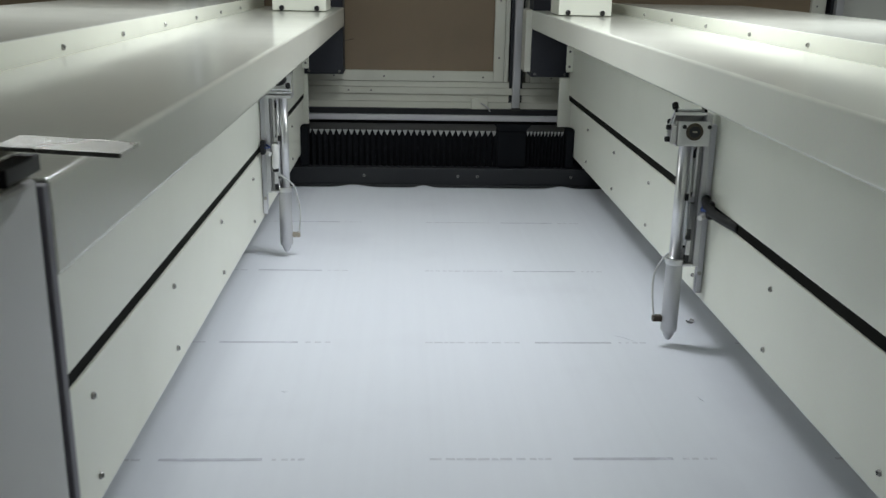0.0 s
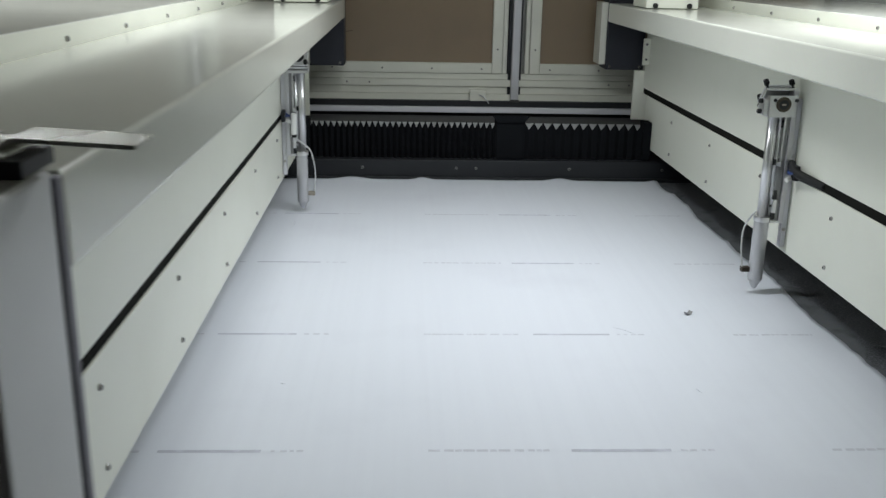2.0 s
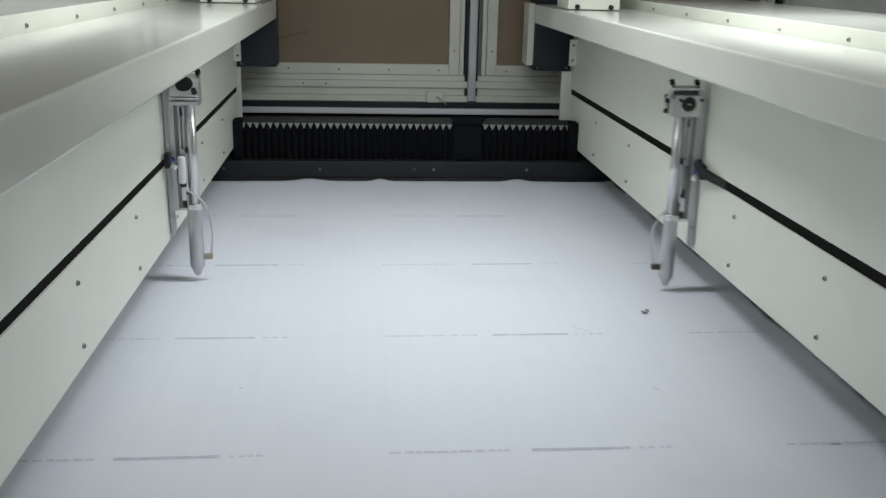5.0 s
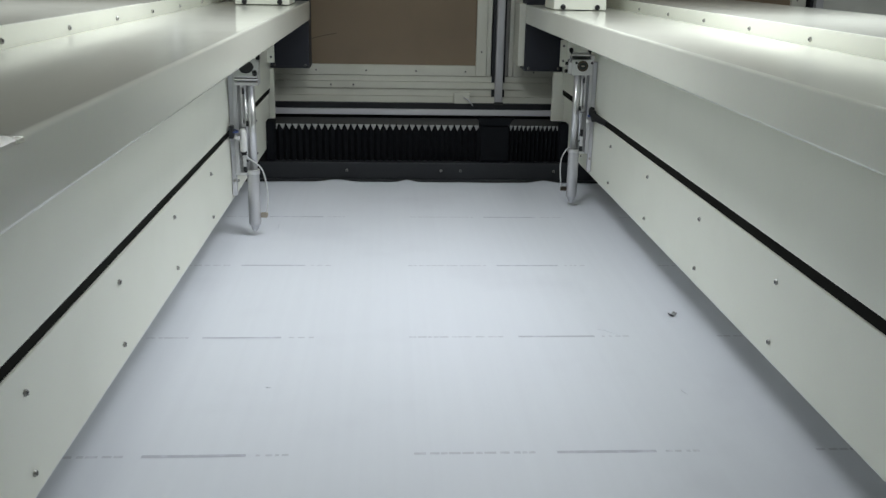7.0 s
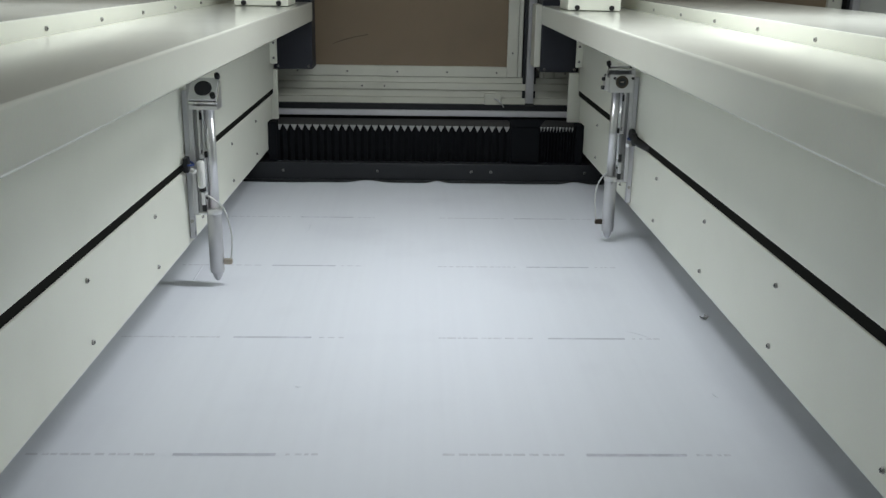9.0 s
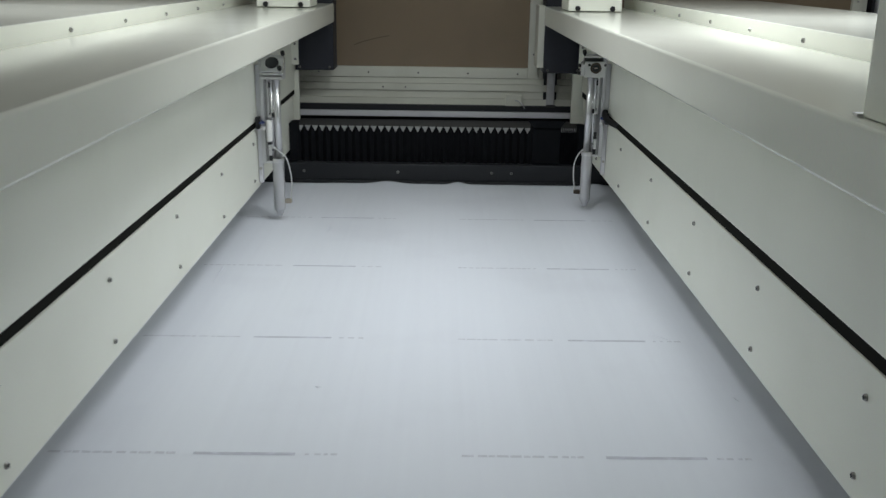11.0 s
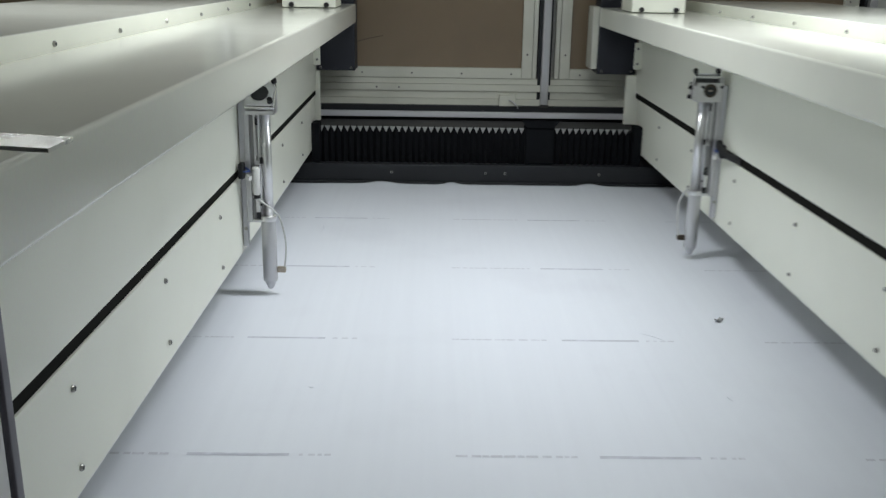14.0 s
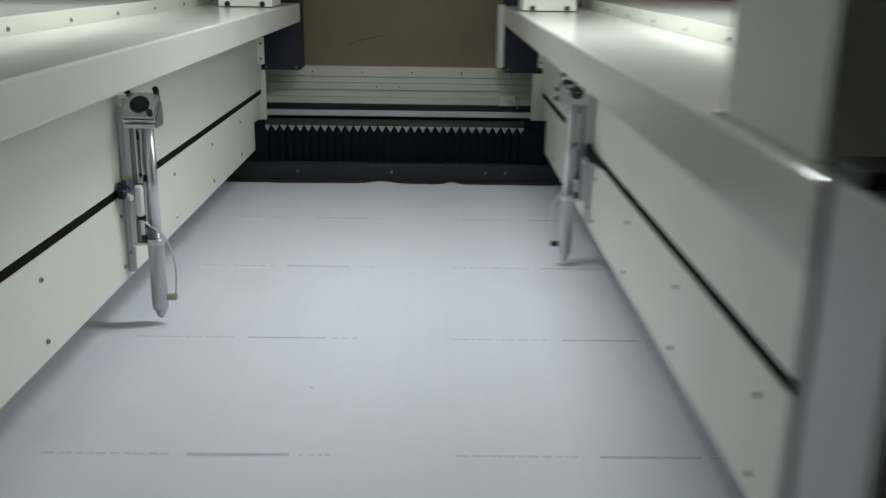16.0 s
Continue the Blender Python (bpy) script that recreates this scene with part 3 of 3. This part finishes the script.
    part("upper_tube", turned([(0.0082, 0.318), (0.0082, 0.142)], ax - 0.0025, 0), ALU, plate)
    part("guide_tube", turned([(0.0036, 0.318), (0.0036, 0.142)], ax + 0.0090, c * 0.003, 16), ALU, plate)
    bm = turned([(0.0138, 0.142), (0.0141, 0.141), (0.0141, 0.134), (0.0138, 0.133)], ax - 0.001, 0)
    box(bm, ax, -0.0200, -0.008, 0.008, 0.1335, 0.1395)
    part("collar", bm, ALU, plate)
    part("nozzle", turned([(0.0121, 0.133), (0.0125, 0.131), (0.0125, 0.030), (0.0117, 0.0255), (0.0088, 0.0245), (0.0084, 0.0200), (0.0045, 0.0118), (0.0022, 0.0105)], ax - 0.001, 0), ALU_DULL, plate, "grey anodised nozzle barrel")
    # mirror mount
    bm = bmesh.new()
    prof = [(-0.020, 0.316), (0.020, 0.316), (0.020, 0.322), (-0.010, 0.351), (-0.020, 0.351)]
    x0, x1 = ax - 0.020, ax + 0.026
    a = [bm.verts.new((x0, y, z)) for y, z in prof]
    b = [bm.verts.new((x1, y, z)) for y, z in prof]
    bm.faces.new(a)
    bm.faces.new(list(reversed(b)))
    for i in range(len(prof)):
        j = (i + 1) % len(prof)
        bm.faces.new((a[i], b[i], b[j], a[j]))
    bmesh.ops.recalc_face_normals(bm, faces=bm.faces)
    part("mirror_mount", bm, ALU, plate)
    ear = None if side == -1 else part("mirror_ear", block(ax - 0.0290, ax - 0.0202, -0.0185, 0.004, 0.3190, 0.3450, bevel=0.0015), ALU, plate)
    for y, z in ((-0.0130, 0.3420), (-0.0100, 0.3245)) if ear else ():
        part("ear_knob", rod(bmesh.new(), (ax - 0.0350, y, z), (ax - 0.0288, y, z), 0.0036, 0.0042, 14), RUBBER, plate)
    mm = pose(ax + 0.002, 0.0085, 0.3420, -45, 0, 0)

    def lay(bm):
        bmesh.ops.transform(bm, matrix=mm, verts=bm.verts)
        return bm
    part("mirror_plate", lay(block(-0.024, 0.024, -0.024, 0.024, 0.000, 0.006, bevel=0.001)), CHROME, plate, "polished tilted mirror plate")
    part("adjust_plate", lay(block(-0.023, 0.023, -0.023, 0.023, 0.0085, 0.0125, bevel=0.001)), ALU, plate)
    part("mirror_cap", lay(rod(bmesh.new(), (0, 0, 0.0125), (0, 0, 0.0150), 0.0145, 0.0140, 28)), SLATE, plate, "round dark mirror back")
    for x, y in ((-0.0215, -0.0225), (0.0215, -0.0225), (-0.0185, 0.0180)):
        bm = bmesh.new()
        rod(bm, (x, y, 0.006), (x, y, 0.018), 0.0022, sides=10)
        rod(bm, (x, y, 0.0140), (x, y, 0.0215), 0.0046, 0.0044, 14)
        part("knob", lay(bm), RUBBER, plate, "black adjusting knob")
    bm = rod(bmesh.new(), (ax + 0.004, -0.0215, 0.337), (ax + 0.004, -0.0200, 0.337), 0.0125, sides=24)
    part("aperture_ring", bm, DARK_BRASS, plate, "tarnished brass aperture")
    part("aperture", rod(bmesh.new(), (ax + 0.004, -0.0222, 0.337), (ax + 0.004, -0.0214, 0.337), 0.0082, sides=24), SLATE, plate, "dark beam opening")
    # highlight in the opening, built as a pale brass-coloured bar
    part("aperture_glint", block(ax + 0.0005, ax + 0.0075, -0.0228, -0.0220, 0.3358, 0.3384, bevel=0.0006), BRASS, plate, "glint in the opening, modelled as a small brass-coloured bar")
    for x in (-0.015, 0.021):
        part("mount_screw", rod(bmesh.new(), (ax + 0.004 + x, -0.0222, 0.344), (ax + 0.004 + x, -0.0200, 0.344), 0.0030, sides=10), BLACK, plate)
    # cables at the slot
    if side == 1:
        part("cable_sleeve", pipe([(-0.010, -0.016, 0.238), (-0.014, -0.034, 0.231), (-0.011, -0.060, 0.225), (-0.003, -0.090, 0.222), (0.005, -0.12, 0.221)], 0.0068, 12), RUBBER, plate)
    part("cable", pipe([(-0.013, c * 0.020, 0.228), (-0.022, c * 0.036, 0.226), (-0.015, c * 0.050, 0.2275)], 0.0024 if side == 1 else 0.0016, 8), BLUE, plate, "blue cable")
    part("hose_nut", rod(bmesh.new(), (-0.0145, c * 0.026, 0.214), (-0.022, c * 0.030, 0.212), 0.0044, sides=8), WHITE_PLASTIC, plate)
    part("drag_bar", block(-0.013, -0.004, min(c * 0.022, c * 0.040), max(c * 0.022, c * 0.040), 0.212, 0.238, bevel=0.002), BLACK, plate)
    # air hose to the nozzle
    part("air_fitting", block(ax - 0.028, ax - 0.0135, -0.005, 0.005, 0.041, 0.050, bevel=0.001), DARK_BRASS if side == 1 else BRASS, plate, "small brass air fitting")
    hose = [(ax - 0.026, 0, 0.049), (ax - 0.030, 0.003, 0.085), (ax - 0.028, 0.008, 0.115)]
    hose += [(ax - 0.018, 0.010, 0.136), (ax - 0.008, 0.012, 0.146)] if side == 1 else [(ax - 0.020, 0.016, 0.148), (ax + 0.002, 0.020, 0.168), (ax + 0.020, 0.016, 0.178)]
    part("air_hose", pipe(hose, 0.0015, 8), HOSE, plate, "thin milky air hose")
    return plate


def build_bellows():
    """Pleated covers between each beam and the stop in the middle: rigid slats that open and close."""
    made = []
    for name, folds in (("left", 33), ("right", 14)):
        root = empty("bellows", pose(0, 2.462, 0))
        tagged(root, "black pleated bellows cover along the back rail", "bellows", group="bellows covers")
        first = None
        slats = []
        for i in range(folds * 2):
            if first is None:
                bm = bmesh.new()
                w, th = SLAT, 0.0006
                pts = [(0, 0.048), (w, 0.048), (w, 0.127), (0, 0.147)]
                a = [bm.verts.new((x, -th, z)) for x, z in pts]
                b = [bm.verts.new((x, th, z)) for x, z in pts]
                bm.faces.new(a)
                bm.faces.new(list(reversed(b)))
                for q in range(4):
                    j = (q + 1) % 4
                    bm.faces.new((a[q], b[q], b[j], a[j]))
                bmesh.ops.recalc_face_normals(bm, faces=bm.faces)
                first = part("pleat", bm, CLOTH_BLACK, root)
                ob = first
            else:
                ob = shared("pleat", first, root, Matrix())
            slats.append(ob)
        made.append(slats)
    stop = empty("bellows_stop", pose(0.285, 2.45, 0))
    tagged(stop, "black metal stop block between the two bellows", "stop block")
    part("stop_plate", block(-0.038, 0.038, 0.010, 0.07, 0.048, 0.1465, bevel=0.003), CLOTH_BLACK, stop)
    bm = bmesh.new()
    rim = [(-0.036, 0.147), (0.036, 0.147), (0.050, 0.166), (-0.050, 0.166)]
    front = [bm.verts.new((x, 0.004, z)) for x, z in rim]
    back = [bm.verts.new((x, 0.010, z)) for x, z in rim]
    bm.faces.new(front)
    bm.faces.new(list(reversed(back)))
    for q in range(4):
        j = (q + 1) % 4
        bm.faces.new((front[q], back[q], back[j], front[j]))
    bmesh.ops.recalc_face_normals(bm, faces=bm.faces)
    part("stop_flange", bm, CLOTH_BLACK, stop, "black flange that widens upwards")
    return made


SLAT = 0.0145


def build_small():
    chip = empty("paper_scrap", pose(0.4727, 1.4284, 0.0018, 0, 0, 35))
    tagged(chip, "tiny curled grey scrap lying on the fabric", "scrap")
    bm = bmesh.new()
    prev = None
    for i in range(9):
        a = i / 8 * 2.4 - 1.2
        p = [bm.verts.new((0.0065 * math.sin(a), y, 0.0065 * (1 - math.cos(a)))) for y in (-0.004, 0.004)]
        if prev:
            bm.faces.new((prev[0], p[0], p[1], prev[1]))
        prev = p
    s = part("curl", bm, CHANNEL, chip)
    s.modifiers.new("thickness", "SOLIDIFY").thickness = 0.0008


def build_lint():
    """A ragged strip of thin dusty gauze that shows beside the fabric, and a few loose shreds."""
    bm = bmesh.new()
    prev = None
    steps, across = 260, 8
    for i in range(steps + 1):
        y = 0.30 + 2.09 * i / steps
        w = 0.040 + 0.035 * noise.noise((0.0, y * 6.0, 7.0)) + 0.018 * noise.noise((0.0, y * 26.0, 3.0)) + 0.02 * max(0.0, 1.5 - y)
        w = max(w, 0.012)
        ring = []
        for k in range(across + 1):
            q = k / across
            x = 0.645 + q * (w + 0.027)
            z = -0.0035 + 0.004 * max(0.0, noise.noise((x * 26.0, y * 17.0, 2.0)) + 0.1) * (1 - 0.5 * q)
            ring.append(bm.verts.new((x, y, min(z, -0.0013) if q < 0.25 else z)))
        if prev:
            for k in range(across):
                bm.faces.new((prev[k], prev[k + 1], ring[k + 1], ring[k])).smooth = True
        prev = ring
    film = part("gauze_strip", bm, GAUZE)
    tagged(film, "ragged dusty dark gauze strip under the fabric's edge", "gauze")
    rnd = random.Random(11)
    for n in range(7):
        y, x = 0.95 + n * 0.19 + rnd.uniform(-0.05, 0.05), 0.712 + rnd.uniform(0.0, 0.035)
        bm = bmesh.new()
        length, width, seed, steps = rnd.uniform(0.02, 0.06), rnd.uniform(0.002, 0.006), rnd.uniform(0, 50), 10
        prev = None
        for i in range(steps + 1):
            s = i / steps - 0.5
            cx = 0.02 * noise.noise((s * 3.0, seed, 0.0))
            w = width * (0.2 + 0.8 * math.sin(math.pi * i / steps))
            z = 0.001 + 0.004 * max(0.0, noise.noise((s * 7.0, 1.0, seed)) + 0.2)
            ring = [bm.verts.new((cx - w, s * length, z * 0.5)), bm.verts.new((cx, s * length, z)), bm.verts.new((cx + w, s * length, z * 0.6))]
            if prev:
                for k in range(2):
                    bm.faces.new((prev[k], prev[k + 1], ring[k + 1], ring[k])).smooth = True
            prev = ring
        scrap = part("lint_scrap", bm, GAUZE)
        scrap.matrix_basis = pose(x, y, -0.0022, 0, 0, rnd.uniform(-50, 50))
        scrap.modifiers.new("thickness", "SOLIDIFY").thickness = 0.0003
        tagged(scrap, "thin crumpled grey gauze shred beside the fabric", "scrap", group="gauze shreds")


build_setting()
build_back()
right = build_beam(1, True)
tagged(right, "cream painted gantry beam with black slot and housing on top", "gantry beam", group="gantry beams")
left = build_beam(-1, False)
tagged(left, "cream painted gantry beam with black slot and glossy cover", "gantry beam", group="gantry beams")
right_head = build_head(right, 1)
left_head = build_head(left, -1)
pleats = build_bellows()
build_fabric()
build_small()
build_lint()

# ---- the beams' and heads' ways: seconds and metres ----
RIGHT_BEAM = [
    (0, 0.452), (0.1, 0.457), (0.2, 0.460), (0.3, 0.456), (0.4, 0.455), (0.5, 0.453), (0.6, 0.461), (0.7, 0.461),
    (0.8, 0.450), (0.9, 0.445), (1, 0.474), (1.1, 0.499), (1.2, 0.537), (1.3, 0.565), (1.4, 0.577), (1.5, 0.580),
    (1.6, 0.592), (1.7, 0.609), (1.8, 0.641), (1.9, 0.660), (2, 0.664), (2.1, 0.672), (2.2, 0.678), (2.3, 0.685),
    (2.4, 0.692), (2.5, 0.693), (2.6, 0.700), (2.8, 0.679), (2.9, 0.652), (3, 0.616), (3.1, 0.608), (3.2, 0.625),
    (3.4, 0.687), (3.5, 0.698), (3.7, 0.700), (3.8, 0.690), (4, 0.669), (4.1, 0.674), (4.2, 0.680), (4.4, 0.652),
    (4.5, 0.638), (4.6, 0.632), (4.7, 0.621), (6.8, 0.466), (7, 0.483), (7.2, 0.477), (7.5, 0.461), (7.6, 0.452), (8,
    0.443), (8.4, 0.454), (8.5, 0.456), (8.7, 0.452), (10.8, 0.373), (11, 0.391), (11.2, 0.383), (11.5, 0.365), (11.8,
    0.366), (12, 0.364), (12.4, 0.351), (12.5, 0.340), (13, 0.366), (13.1, 0.380), (13.2, 0.404), (13.3, 0.421),
    (13.4, 0.431), (13.5, 0.437), (13.6, 0.438), (13.7, 0.455), (13.8, 0.488), (13.9, 0.523), (14, 0.557), (14.1,
    0.572), (14.3, 0.590), (14.4, 0.612), (14.5, 0.629), (14.6, 0.639), (14.7, 0.634), (14.9, 0.586), (15, 0.545),
    (15.1, 0.507), (15.2, 0.471), (15.3, 0.446), (15.5, 0.439), (15.6, 0.435), (15.8, 0.369), (15.9, 0.342), (16,
    0.299)]
RIGHT_HEAD = [
    (0, 1.332), (0.1, 1.334), (0.2, 1.345), (0.3, 1.365), (0.4, 1.399), (0.5, 1.448), (0.6, 1.496), (0.7, 1.528),
    (0.8, 1.546), (0.9, 1.558), (1, 1.564), (1.1, 1.567), (1.2, 1.573), (1.3, 1.582), (1.4, 1.588), (1.5, 1.587),
    (1.6, 1.576), (1.7, 1.561), (1.8, 1.550), (1.9, 1.543), (2, 1.536), (2.1, 1.519), (2.2, 1.494), (2.3, 1.467),
    (2.4, 1.440), (2.5, 1.416), (2.6, 1.396), (2.8, 1.373), (2.9, 1.358), (3, 1.351), (3.1, 1.351), (3.2, 1.345),
    (3.4, 1.338), (3.5, 1.338), (3.7, 1.302), (3.8, 1.258), (4, 1.193), (4.1, 1.199), (4.2, 1.209), (4.4, 1.253),
    (4.5, 1.300), (4.6, 1.348), (4.7, 1.397), (6.8, 2.137), (7, 2.160), (7.2, 2.117), (7.5, 2.102), (7.6, 2.098), (8,
    2.079), (8.4, 1.896), (8.5, 1.884), (8.7, 1.859), (10.8, 2.154), (11, 2.157), (11.2, 2.146), (11.5, 2.146), (11.8,
    2.003), (12, 1.920), (12.4, 1.890), (12.5, 1.889), (13, 1.898), (13.1, 1.880), (13.2, 1.851), (13.3, 1.814),
    (13.4, 1.784), (13.5, 1.771), (13.6, 1.772), (13.7, 1.775), (13.8, 1.777), (13.9, 1.776), (14, 1.773), (14.1,
    1.770), (14.3, 1.747), (14.4, 1.744), (14.5, 1.734), (14.6, 1.715), (14.7, 1.697), (14.9, 1.691), (15, 1.687),
    (15.1, 1.683), (15.2, 1.683), (15.3, 1.685), (15.5, 1.676), (15.6, 1.679), (15.8, 1.695), (15.9, 1.711), (16,
    1.718)]
LEFT_BEAM = [
    (0, -0.277), (0.1, -0.282), (0.2, -0.282), (0.3, -0.284), (0.5, -0.2825), (0.6, -0.287), (1, -0.2820), (1.1, -0.3010), (1.2, -0.321), (1.3, -0.334), (1.4, -0.341), (1.5, -0.340), (1.6, -0.333), (1.7, -0.317), (1.8, -0.294),
    (1.9, -0.2760), (2, -0.2700), (2.1, -0.2450), (2.2, -0.2260), (2.3, -0.215), (2.5, -0.209), (3, -0.2105), (3.5, -0.2028), (3.9, -0.2018), (4, -0.210), (4.1, -0.242), (4.2, -0.262), (4.4, -0.276), (4.5, -0.295), (4.6, -0.316),
    (4.7, -0.328), (6.8, -0.344), (7, -0.320), (7.2, -0.316), (7.5, -0.312), (7.6, -0.317), (8, -0.320), (8.4,
    -0.376), (8.5, -0.383), (8.7, -0.394), (10.8, -0.4040), (11, -0.3980), (11.2, -0.3490), (11.5, -0.331), (11.8,
    -0.382), (12, -0.389), (12.4, -0.3730), (12.5, -0.3710), (13, -0.373), (13.1, -0.375), (13.3, -0.373), (13.5, -0.3550), (13.6, -0.3310), (13.7, -0.321), (13.8, -0.318), (13.9, -0.323), (14, -0.322), (14.1, -0.332), (14.3,
    -0.389), (14.4, -0.420), (14.5, -0.444), (14.6, -0.457), (14.7, -0.463), (14.9, -0.489), (15, -0.511), (15.1,
    -0.530), (15.3, -0.541), (15.5, -0.523), (15.8, -0.483), (15.9, -0.474), (16, -0.472)]
LEFT_HEAD = [
    (0, 1.789), (0.1, 1.805), (0.2, 1.823), (0.3, 1.843), (0.5, 1.886), (0.6, 1.913), (1, 1.994), (1.1, 2.024), (1.2,
    2.046), (1.3, 2.062), (1.4, 2.077), (1.5, 2.087), (1.6, 2.085), (1.7, 2.078), (1.8, 2.075), (1.9, 2.075), (2,
    2.068), (2.1, 2.052), (2.2, 2.039), (2.3, 2.033), (2.5, 2.021), (3, 1.860), (3.5, 1.758), (3.9, 1.660), (4,
    1.635), (4.1, 1.619), (4.2, 1.609), (4.4, 1.600), (4.5, 1.599), (4.6, 1.598), (4.7, 1.598), (6.8, 1.898), (7,
    1.902), (7.2, 1.876), (7.5, 1.834), (7.6, 1.817), (8, 1.611), (8.4, 1.562), (8.5, 1.562), (8.7, 1.556), (10.8,
    2.029), (11, 2.030), (11.2, 2.021), (11.5, 2.006), (11.8, 1.972), (12, 1.942), (12.4, 1.820), (12.5, 1.803), (13,
    1.697), (13.1, 1.672), (13.3, 1.632), (13.5, 1.606), (13.6, 1.593), (13.7, 1.576), (13.8, 1.558), (13.9, 1.546),
    (14, 1.540), (14.1, 1.530), (14.3, 1.462), (14.4, 1.429), (14.5, 1.403), (14.6, 1.387), (14.7, 1.378), (14.9,
    1.375), (15, 1.375), (15.1, 1.376), (15.3, 1.378), (15.5, 1.384), (15.8, 1.390), (15.9, 1.392), (16, 1.395)]


def motions():
    walk(right, [(t, pose(x, 0, 0)) for t, x in RIGHT_BEAM])
    walk(left, [(t, pose(x, 0, 0)) for t, x in LEFT_BEAM])
    walk(right_head, [(t, pose(0, y, 0)) for t, y in RIGHT_HEAD])
    walk(left_head, [(t, pose(0, y, 0, 0, 0, 180)) for t, y in LEFT_HEAD])
    for slats, track, stop, sign in ((pleats[0], LEFT_BEAM, 0.245, 1), (pleats[1], RIGHT_BEAM, 0.323, -1)):
        n = len(slats)
        for i, ob in enumerate(slats):
            rows = []
            for t, x in track:
                span = max(abs(stop - x) / n, 0.0006)
                a = math.degrees(math.acos(min(span / SLAT, 0.97)))
                depth = math.sqrt(max(SLAT ** 2 - span ** 2, 0))
                edge = stop - sign * span * n
                if i % 2 == 0:
                    rows.append((t, pose(edge + sign * span * i, 0, 0, 0, 0, a if sign == 1 else 180 - a)))
                else:
                    rows.append((t, pose(edge + sign * span * (i + 1), 0, 0, 0, 0, 180 - a if sign == 1 else a)))
            walk(ob, rows)


motions()
